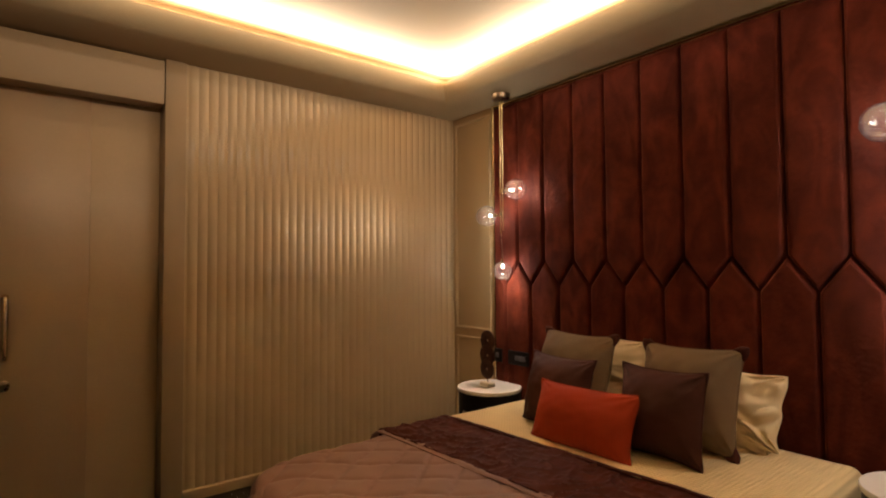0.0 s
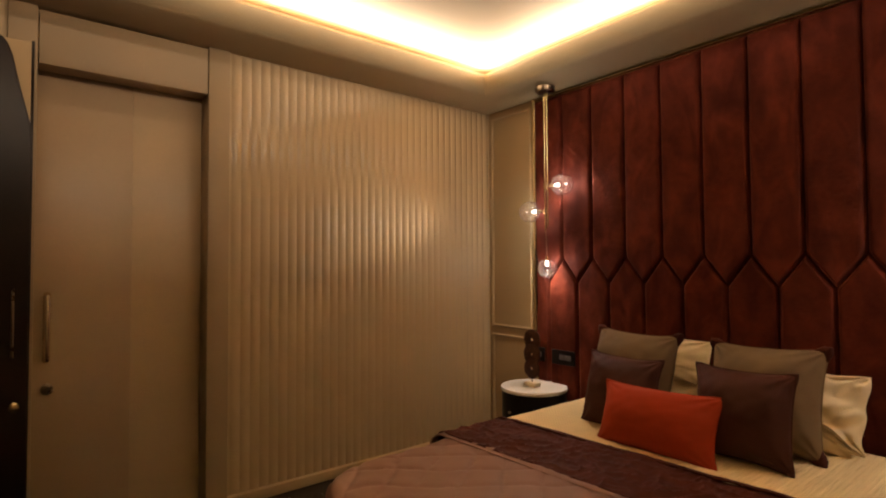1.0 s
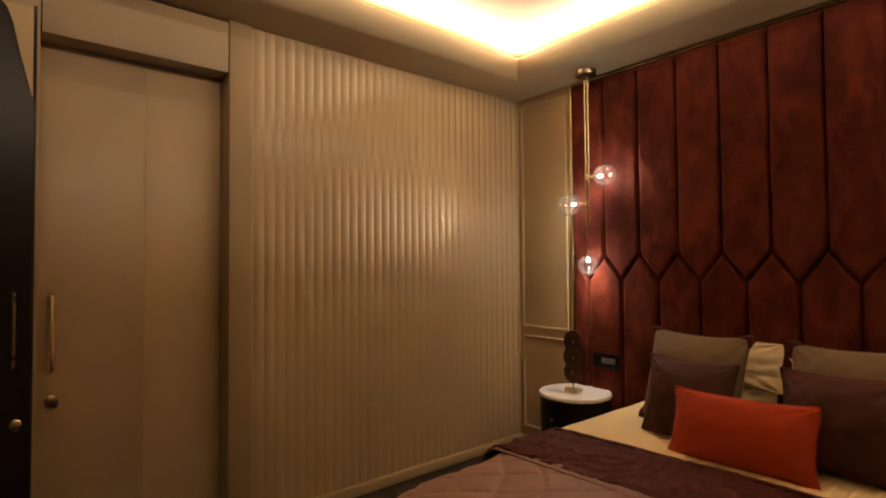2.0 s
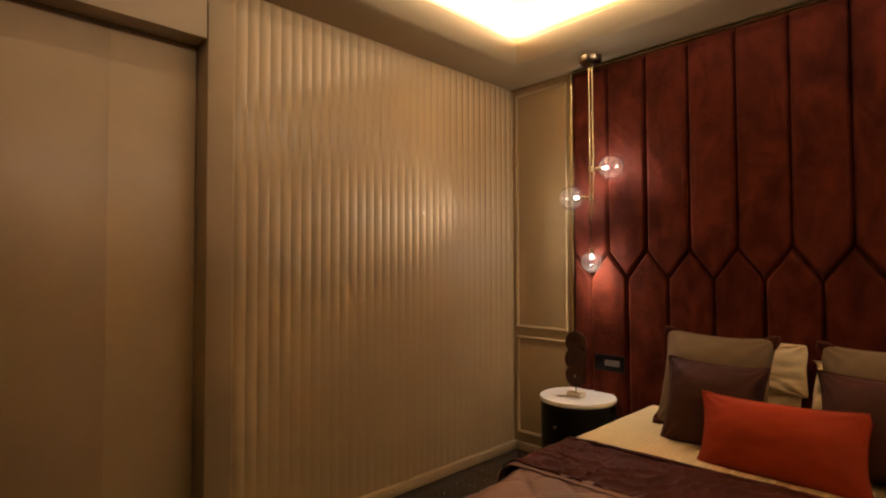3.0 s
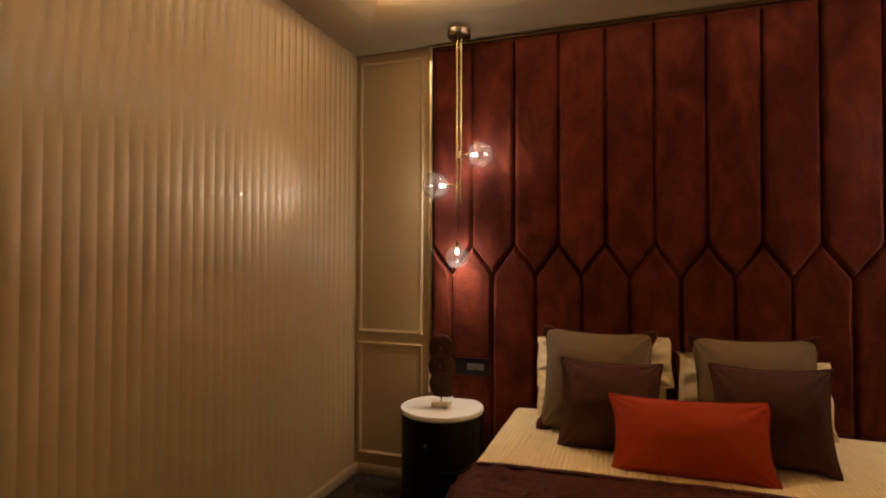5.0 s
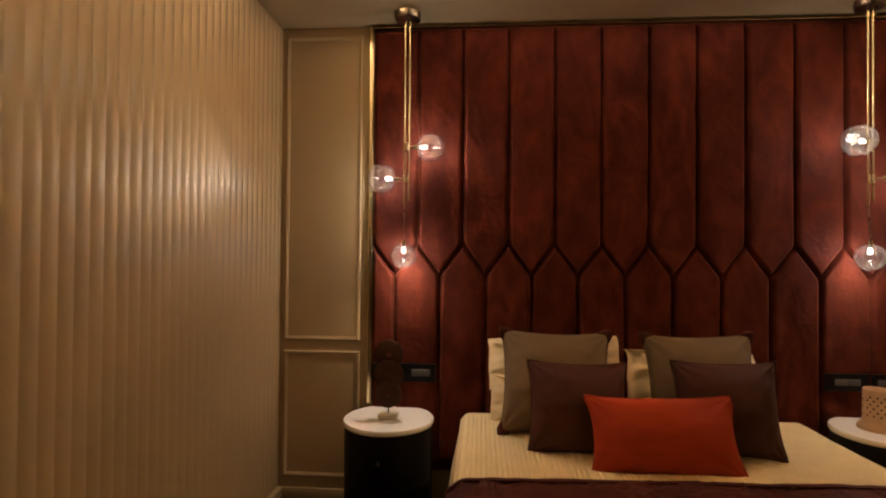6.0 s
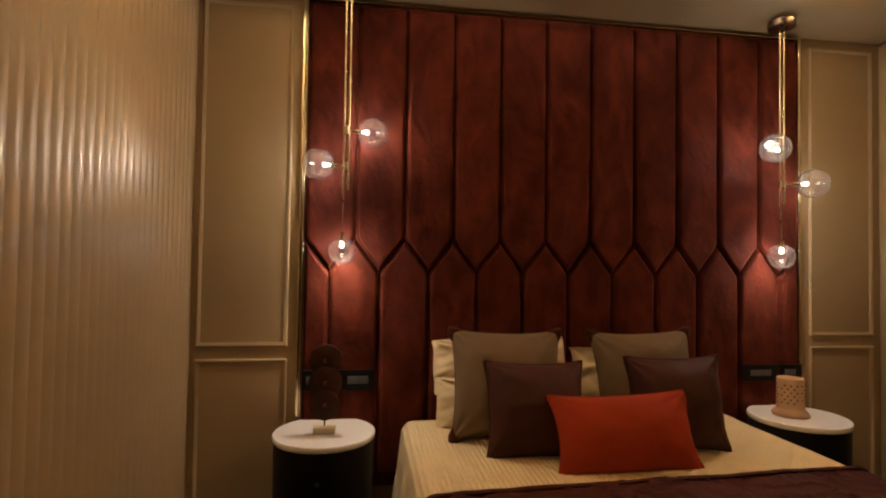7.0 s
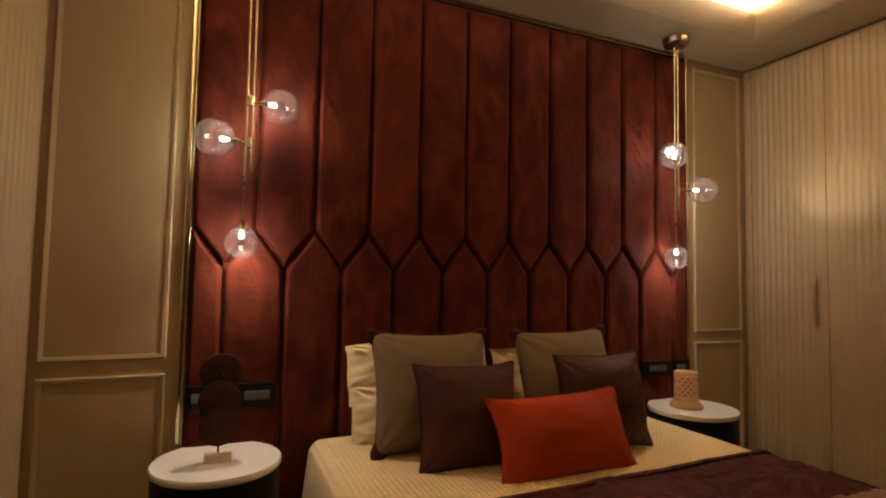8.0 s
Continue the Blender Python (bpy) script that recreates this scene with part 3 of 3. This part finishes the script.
def runner_relief(a, b):
    """Crumpled quilted satin: soft ridges that wander, with short creases between."""
    n = noise.noise((a * 5, b * 5, 3.3))
    ridge = 1 - abs(noise.noise((a * 9 + 2 * n, b * 7, 8.1)))
    crease = 1 - abs(noise.noise((a * 22, b * 18 + 2 * n, 1.4)))
    return 0.006 * n + 0.013 * ridge ** 5 + 0.006 * crease ** 6 - 0.005


def run_front(s):
    return 1.53 + 0.05 * (-s)


def run_back(s):
    return 1.965 + 0.055 * (-s)


def foot_corner(along):
    """The bedspread is tucked in along the sides and rounded at the foot's corners."""
    k = min(max((BX0 + 0.33 - along) / 0.33, 0.0), 1.0)
    return 0.070 * min(1.0, max(0.0, (1.62 - along) / 0.25)) + 0.30 * (1 - math.sqrt(1 - min(k, 0.985) ** 2))


bedspread = draped("bedspread", lambda s: BX0 - 0.40, lambda s: run_front(s) + 0.035, 0.40, 0.006, MAUVE,
                   "dusty mauve quilted bedspread with lozenge stitching on the bed", "bedspread", quilt_relief, 260, 190, r=0.085, keep=(-1, 0.15), narrow=foot_corner)
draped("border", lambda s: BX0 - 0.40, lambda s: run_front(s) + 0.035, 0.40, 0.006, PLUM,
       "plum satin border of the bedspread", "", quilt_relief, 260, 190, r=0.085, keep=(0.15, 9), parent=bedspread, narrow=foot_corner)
bed_runner = draped("bed_runner", run_front, run_back, 0.36, 0.019, PLUM, "crumpled plum satin bed runner across the bed", "bed runner",
       runner_relief, 260, 70, r=0.075)
draped("hem", lambda s: run_back(s) - 0.020, lambda s: run_back(s) + 0.003, 0.36, 0.021, PLUM, "rolled hem of the runner", "",
       lambda a, b: 0.006 + 0.003 * noise.noise((a * 14, b * 20, 6.0)), 200, 4, r=0.075, parent=bed_runner)
draped("throw_fold", lambda s: run_front(s) - 0.030, lambda s: run_front(s) + 0.012, 0.36, 0.014, MAUVE,
       "rolled mauve fold of the throw along the runner", "throw", lambda a, b: 0.007 * abs(math.sin(math.pi * (b - 1.5) / 0.042)) ** 0.5, 160, 8, r=0.075)


# ---- cushions ----
def pillow(w, h, t, seed, ears=0.05, crease=0.010, tip=0.0, slump=0.0, nu=56, nv=56):
    """A stuffed cushion, upright, with knife edges; w across x, h up z, t thick in y."""
    bm = bmesh.new()

    def outline(u, v):
        pull = 1 - ears * (1 - abs(v) ** 2.4) * abs(u) ** 2
        lift = 1 - ears * (1 - abs(u) ** 2.4) * abs(v) ** 2
        soft = 1 - 0.03 * (abs(u) * abs(v)) ** 6
        limp = slump * noise.noise((u * 1.7 + seed * 3, v * 1.7, 2.5))
        return u * w / 2 * pull * soft + limp * 0.6, v * h / 2 * lift * soft + limp

    sides = []
    for sgn in (-1, 1):
        vs = []
        for i in range(nu + 1):
            row = []
            for j in range(nv + 1):
                u = math.sin(math.pi / 2 * (-1 + 2 * i / nu)) * 0.55 + (-1 + 2 * i / nu) * 0.45
                v = math.sin(math.pi / 2 * (-1 + 2 * j / nv)) * 0.55 + (-1 + 2 * j / nv) * 0.45
                x, z = outline(u, v)
                edge = max(0.0, (1 - abs(u) ** 2.1) * (1 - abs(v) ** 2.1))
                y = sgn * t / 2 * edge ** 0.64 * (1 + 0.10 * (0.2 + v) * (1 - u * u))
                rim = min(1.0, edge * 9)
                du, dv = 1 - abs(u), 1 - abs(v)
                pleat = math.exp(-math.hypot(du, dv) * 2.6) * math.sin(11 * math.atan2(dv, du + 1e-4) + seed)
                y += sgn * crease * rim * (noise.noise((u * 2.2 + seed, v * 2.2, sgn * 3.0)) + 1.2 * pleat
                                           + 0.45 * noise.noise((u * 5, v * 5 + seed, sgn)) + slump * 30 * abs(noise.noise((u * 4 + seed, v * 2.5, 6.0))))
                y += 0.012 * noise.noise((u * 1.1 + seed, v * 1.1, 9.0))
                row.append(bm.verts.new((x, y, z)))
            vs.append(row)
        sides.append(vs)
        for i in range(nu):
            for j in range(nv):
                q = (vs[i][j], vs[i + 1][j], vs[i + 1][j + 1], vs[i][j + 1])
                bm.faces.new(q if sgn < 0 else q[::-1])
    bmesh.ops.remove_doubles(bm, verts=bm.verts, dist=0.0004)
    rim, tips = [], []
    k = 26
    for a, b in (((-1, -1), (1, -1)), ((1, -1), (1, 1)), ((1, 1), (-1, 1)), ((-1, 1), (-1, -1))):
        for i in range(k):
            u, v = a[0] + (b[0] - a[0]) * i / k, a[1] + (b[1] - a[1]) * i / k
            x, z = outline(u, v)
            tips.append(1 + tip * max(0.0, abs(u) + abs(v) - 1.72) / 0.28)
            rim.append((x, 0.012 * noise.noise((u * 1.1 + seed, v * 1.1, 9.0)), z))
    return bm, rim, tips


def cushion(name, centre, w, h, t, lean, yaw, roll, seed, mat, pipe, label, group="", ears=0.05, crease=0.010, pipe_r=0.0038, tip=0.0, slump=0.0, tuft=None):
    ob = thing(name, (0, 0, 0), label, "pillow" if "pillow" in name else "cushion", group)
    ob.matrix_basis = pose(*centre, 0, 0, -90 + yaw) @ pose(0, 0, 0, -lean, roll, 0)
    bm, rim, tips = pillow(w, h, t, seed, ears, crease, tip, slump)
    part("cover", bm, mat, ob)
    if pipe:
        part("piping", tube(rim, pipe_r, 7, closed=True, taper=tips), pipe, ob, "piped edge")
    if tuft:
        side = len(rim) // 4
        for k in range(4):
            bend = [rim[(k * side + d) % len(rim)] for d in range(-3, 4)]
            part("corner", tube(bend, 0.021, 10, taper=[0.25, 0.6, 0.9, 1.0, 0.9, 0.6, 0.25]), tuft, ob, "dark maroon gathered corner")
    return ob


cushion("bed_pillow", (2.735, 2.03, 0.635), 0.66, 0.27, 0.18, 10, 2, 1, 1.0, LINEN, None, "cream linen bed pillow, creased, under another pillow", "bed pillows", 0.03, 0.016, slump=0.012)
cushion("bed_pillow", (2.775, 2.02, 0.835), 0.70, 0.27, 0.14, 16, -2, -3, 2.0, LINEN, None, "cream linen bed pillow on top of another, against the headboard", "bed pillows", 0.03, 0.016, slump=0.015)
cushion("bed_pillow", (2.735, 1.33, 0.630), 0.60, 0.25, 0.17, 10, -3, 0, 3.0, LINEN, None, "cream linen bed pillow, creased, under another pillow", "bed pillows", 0.03, 0.016, slump=0.012)
cushion("bed_pillow", (2.74, 1.320, 0.735), 0.70, 0.37, 0.18, 20, 3, 2, 4.0, LINEN, None, "crumpled cream linen bed pillow with a drooping corner", "bed pillows", 0.06, 0.034, slump=0.038)
cushion("cushion", (2.565, 2.040, 0.775), 0.545, 0.515, 0.29, 17, -3, 0.5, 5.0, TAUPE, TAUPE, "large taupe cotton cushion with dark gathered corners", "large cushions", 0.105, 0.010, tip=0.8, tuft=PLUM)
cushion("cushion", (2.565, 1.342, 0.773), 0.530, 0.510, 0.29, 16, -2, -1.5, 6.3, TAUPE, TAUPE, "large taupe cotton cushion beside the crumpled pillow", "large cushions", 0.105, 0.010, tip=0.8, tuft=PLUM)
cushion("cushion", (2.345, 1.970, 0.712), 0.455, 0.420, 0.25, 15.5, -1, 0.5, 7.0, CHOCOLATE, CHOCOLATE, "dark brown cotton cushion leaning on a taupe one", "brown cushions", 0.105, 0.009, tip=1.2)
cushion("cushion", (2.310, 1.340, 0.734), 0.450, 0.420, 0.25, 11.5, -3, -1.0, 8.2, CHOCOLATE, CHOCOLATE, "dark brown cotton cushion leaning on a taupe one", "brown cushions", 0.105, 0.009, tip=1.2)
cushion("lumbar_cushion", (2.152, 1.660, 0.662), 0.620, 0.325, 0.21, 23, 0, -1.3, 9.4, ORANGE, ORANGE, "burnt orange velvet lumbar cushion in front of the others", "", 0.105, 0.006, tip=1.2)


# ---- bedside tables ----
TR = 0.236


def bedside_table(x, y, TZ):
    ob = thing("bedside_table", (x, y, 0), "black drum bedside table with a round white marble top", "bedside table", "bedside tables")
    part("drum", lathe([(0, 0.0), (TR - 0.03, 0.0), (TR - 0.022, 0.01), (TR - 0.010, 0.05), (TR - 0.008, TZ - 0.05), (TR - 0.012, TZ - 0.0255), (0, TZ - 0.0255)], 56), BLACK, ob)
    part("marble_top", lathe([(0, TZ - 0.025), (TR - 0.004, TZ - 0.025), (TR, TZ - 0.020), (TR, TZ - 0.006), (TR - 0.004, TZ), (0, TZ)], 64), MARBLE, ob, "white marble top")
    k = part("drawer_knob", lathe([(0, 0), (0.006, 0), (0.006, 0.012), (0.011, 0.016), (0.009, 0.022), (0, 0.024)], 16), STEEL, ob, "tiny metal drawer knob")
    k.matrix_basis = pose(-TR + 0.010, 0.01, 0.395, 0, -90, 0)
    part("drawer_gap", tube([((TR - 0.0075) * math.cos(a), (TR - 0.0075) * math.sin(a), 0.26) for a in [math.pi * (0.62 + 0.76 * i / 24) for i in range(25)]], 0.0015, 6), GROUT, ob)
    return ob


bedside_table(2.672, 2.883, 0.545)
bedside_table(2.645, 0.440, 0.562)


# ---- pendants ----
def beam(power, eye, aim, wide, blend, parent):
    """The lamp's throw away from its holder, a cone of light."""
    data = bpy.data.lights.new("bulb_beam", "SPOT")
    data.energy, data.color, data.shadow_soft_size = power, BULB_COLOUR, 0.006
    data.spot_size, data.spot_blend = radians(wide), blend
    ob = new("bulb_beam", data)
    ob.parent = parent
    ob.matrix_basis = parent.matrix_basis.inverted() @ look(eye, aim)
    return ob


def pendant(at, globes, power, glow, aim, label):
    """Two slim brass rods from a round canopy, with three clear globes: two on side arms, one hanging."""
    x0, y0 = at
    ob = thing("pendant_light", (x0, y0, 1.3), label, "pendant light", "pendants beside the bed")
    lo = 1.3
    part("canopy", lathe([(0, ZC - 0.040 - lo), (0.052, ZC - 0.040 - lo), (0.066, ZC - 0.036 - lo), (0.070, ZC - 0.028 - lo), (0.070, ZC + 0.001 - lo), (0, ZC + 0.001 - lo)], 40), STEEL, ob, "round bronze ceiling canopy")
    part("rod", tube([(0, -0.012, ZC - 0.039 - lo), (0, -0.012, 1.685 - lo)], 0.0055, 10), BRASS, ob)
    part("rod", tube([(0, 0.012, ZC - 0.039 - lo), (0, 0.012, 1.66 - lo)], 0.0055, 10), BRASS, ob)
    part("cable", tube([(0, 0.010, 1.66 - lo), (globes[2][0] - x0, globes[2][1] - y0, globes[2][2] + 0.095 - lo)], 0.003, 8), STEEL, ob)
    for i, (gx, gy, gz, r) in enumerate(globes):
        c = Vector((gx - x0, gy - y0, gz - lo))
        if i < 2:
            foot = Vector((0, 0, gz - lo))
            d = (c - foot).normalized()
            part("sleeve", tube([(0, 0, gz - 0.02 - lo), (0, 0, gz + 0.02 - lo)], 0.0195, 14), BRASS, ob)
            part("arm", tube([foot, c - d * (r * 0.99)], 0.005, 10), BRASS, ob)
        else:
            d = Vector((0, 0, -1))
        part("lamp_holder", tube([c - d * (r + 0.020), c - d * (r + 0.016), c - d * (r * 0.94), c - d * (r * 0.70)], 0.0125, 16, taper=[0.6, 1, 1, 0.8]), BRASS, ob)
        g = part("globe", lathe([(0, -r)] + [(r * math.cos(a), r * math.sin(a)) for a in [math.pi * (-0.5 + (k + 1) / 24) for k in range(23)]] + [(0, r)], 44), GLASS, ob, "clear glass globe")
        g.matrix_basis = Matrix.Translation(c)
        g.modifiers.new("wall", "SOLIDIFY").thickness = 0.002
        g.visible_shadow = False
        b = part("bulb", tube([c - d * (r * 0.70), c - d * (r * 0.64), c - d * (r * 0.48), c - d * (r * 0.40)], 0.0075, 12, taper=[0.7, 1, 1, 0.5]), BULB, ob, "small lit bulb")
        b.visible_shadow = False
        data = bpy.data.lights.new("bulb_light", "POINT")
        data.energy, data.color, data.shadow_soft_size = glow, BULB_COLOUR, 0.012
        lamp = new("bulb_light", data)
        lamp.parent = ob
        lamp.matrix_basis = Matrix.Translation(c - d * (r * 0.4))
        eye = Vector((x0, y0, lo)) + c - d * (r * 0.3)
        if i == 1:
            # the round glass gathers its light into nested cones on the wall beside it
            for share, wide, blend in ((0.32, 88, 0.9), (0.45, 37, 0.03), (1.15, 29.5, 0.03), (0.50, 20, 0.05)):
                beam(power[i] * share, eye, Vector(aim), wide, blend, ob)
        else:
            beam(power[i], eye, eye + d, 104 if i == 0 else 124, 1.0, ob)
    return ob


pendant((2.75, 2.812), [(2.768, 2.685, 1.977, 0.078), (2.715, 2.942, 1.801, 0.078), (2.765, 2.826, 1.387, 0.068)], (1.8, 7.0, 11.0), 0.04, (1.96, 3.565, 1.75),
        "brass twin-rod pendant with three lit clear glass globes")
pendant((2.735, 0.452), [(2.655, 0.562, 1.974, 0.078), (2.66, 0.33, 1.795, 0.078), (2.74, 0.452, 1.400, 0.068)], (0.5, 6.0, 7.0), 0.04, (2.34, -0.34, 1.83),
        "brass twin-rod pendant, three lit glass globes, near the wardrobe")

# ---- things on the bedside tables ----
sculpture = thing("disc_sculpture", (2.655, 2.883, 0.545), "rusty sculpture of three stacked discs on a pale stone block", "sculpture")
part("stone_base", box((-0.034, -0.050, 0), (0.034, 0.050, 0.030), 0.006, 3), STONE, sculpture, "pale stone block")
part("pin", tube([(0, 0, 0.029), (0, 0, 0.12)], 0.0035, 8), RUST, sculpture)
for k, (dz, r) in enumerate(((0.125, 0.070), (0.225, 0.077), (0.330, 0.075))):
    bm = bmesh.new()
    n, holes = 48, 12
    rings = []
    for rr, th in ((0.010, -0.003), (0.012, -0.006), (r - 0.004, -0.006), (r, -0.003), (r, 0.003), (r - 0.004, 0.006), (0.012, 0.006), (0.010, 0.003)):
        rings.append([bm.verts.new((th + (k - 1) * 0.004, rr * (1 + (0.02 * math.sin(9 * a + k) if rr > 0.03 else 0)) * math.cos(a), dz + rr * math.sin(a)))
                      for a in [2 * math.pi * i / n for i in range(n)]])
    for a, b in zip(rings, rings[1:] + rings[:1]):
        for i in range(n):
            bm.faces.new((a[i], a[(i + 1) % n], b[(i + 1) % n], b[i]))
    bmesh.ops.recalc_face_normals(bm, faces=bm.faces)
    part("disc", bm, RUST, sculpture, "rusty disc with a centre hole")

tealight_holder = thing("tealight_holder", (2.660, 0.470, 0.562), "tan clay candle holder with pierced dots on the marble table", "candle holder")
part("body", lathe([(0, 0.001), (0.086, 0.001), (0.088, 0.010), (0.082, 0.022), (0.068, 0.034), (0.065, 0.045), (0.063, 0.192), (0.060, 0.196), (0.057, 0.192), (0.058, 0.05), (0, 0.046)], 48), CLAY, tealight_holder)
dot = finish("pierced_dot", lathe([(0, -0.002), (0.0045, -0.002), (0.0045, 0.0012), (0, 0.0012)], 10), HOLE)
for i in range(28):
    for j in range(6):
        if (i + j) % 2 == 0 and i % 7 != 0:
            a = 2 * math.pi * i / 28
            piece("pierced_dot", dot, tealight_holder, Matrix.Translation((0.0635 * math.cos(a), 0.0635 * math.sin(a), 0.072 + 0.018 * j)) @ Matrix.Rotation(a, 4, "Z") @ Matrix.Rotation(math.pi / 2, 4, "Y"))

# ---- floor slabs ----
slab = finish("floor_slab", box((0.0015, 0.0015, -0.004), (0.7985, 0.7985, 0.0), 0.001, 1), FLOOR, False)
for i in range(6):
    for j in range(6):
        piece("floor_slab", slab, floor, pose(XB + 0.8 * i - 0.1, YS - 0.55 + 0.8 * j, 0))
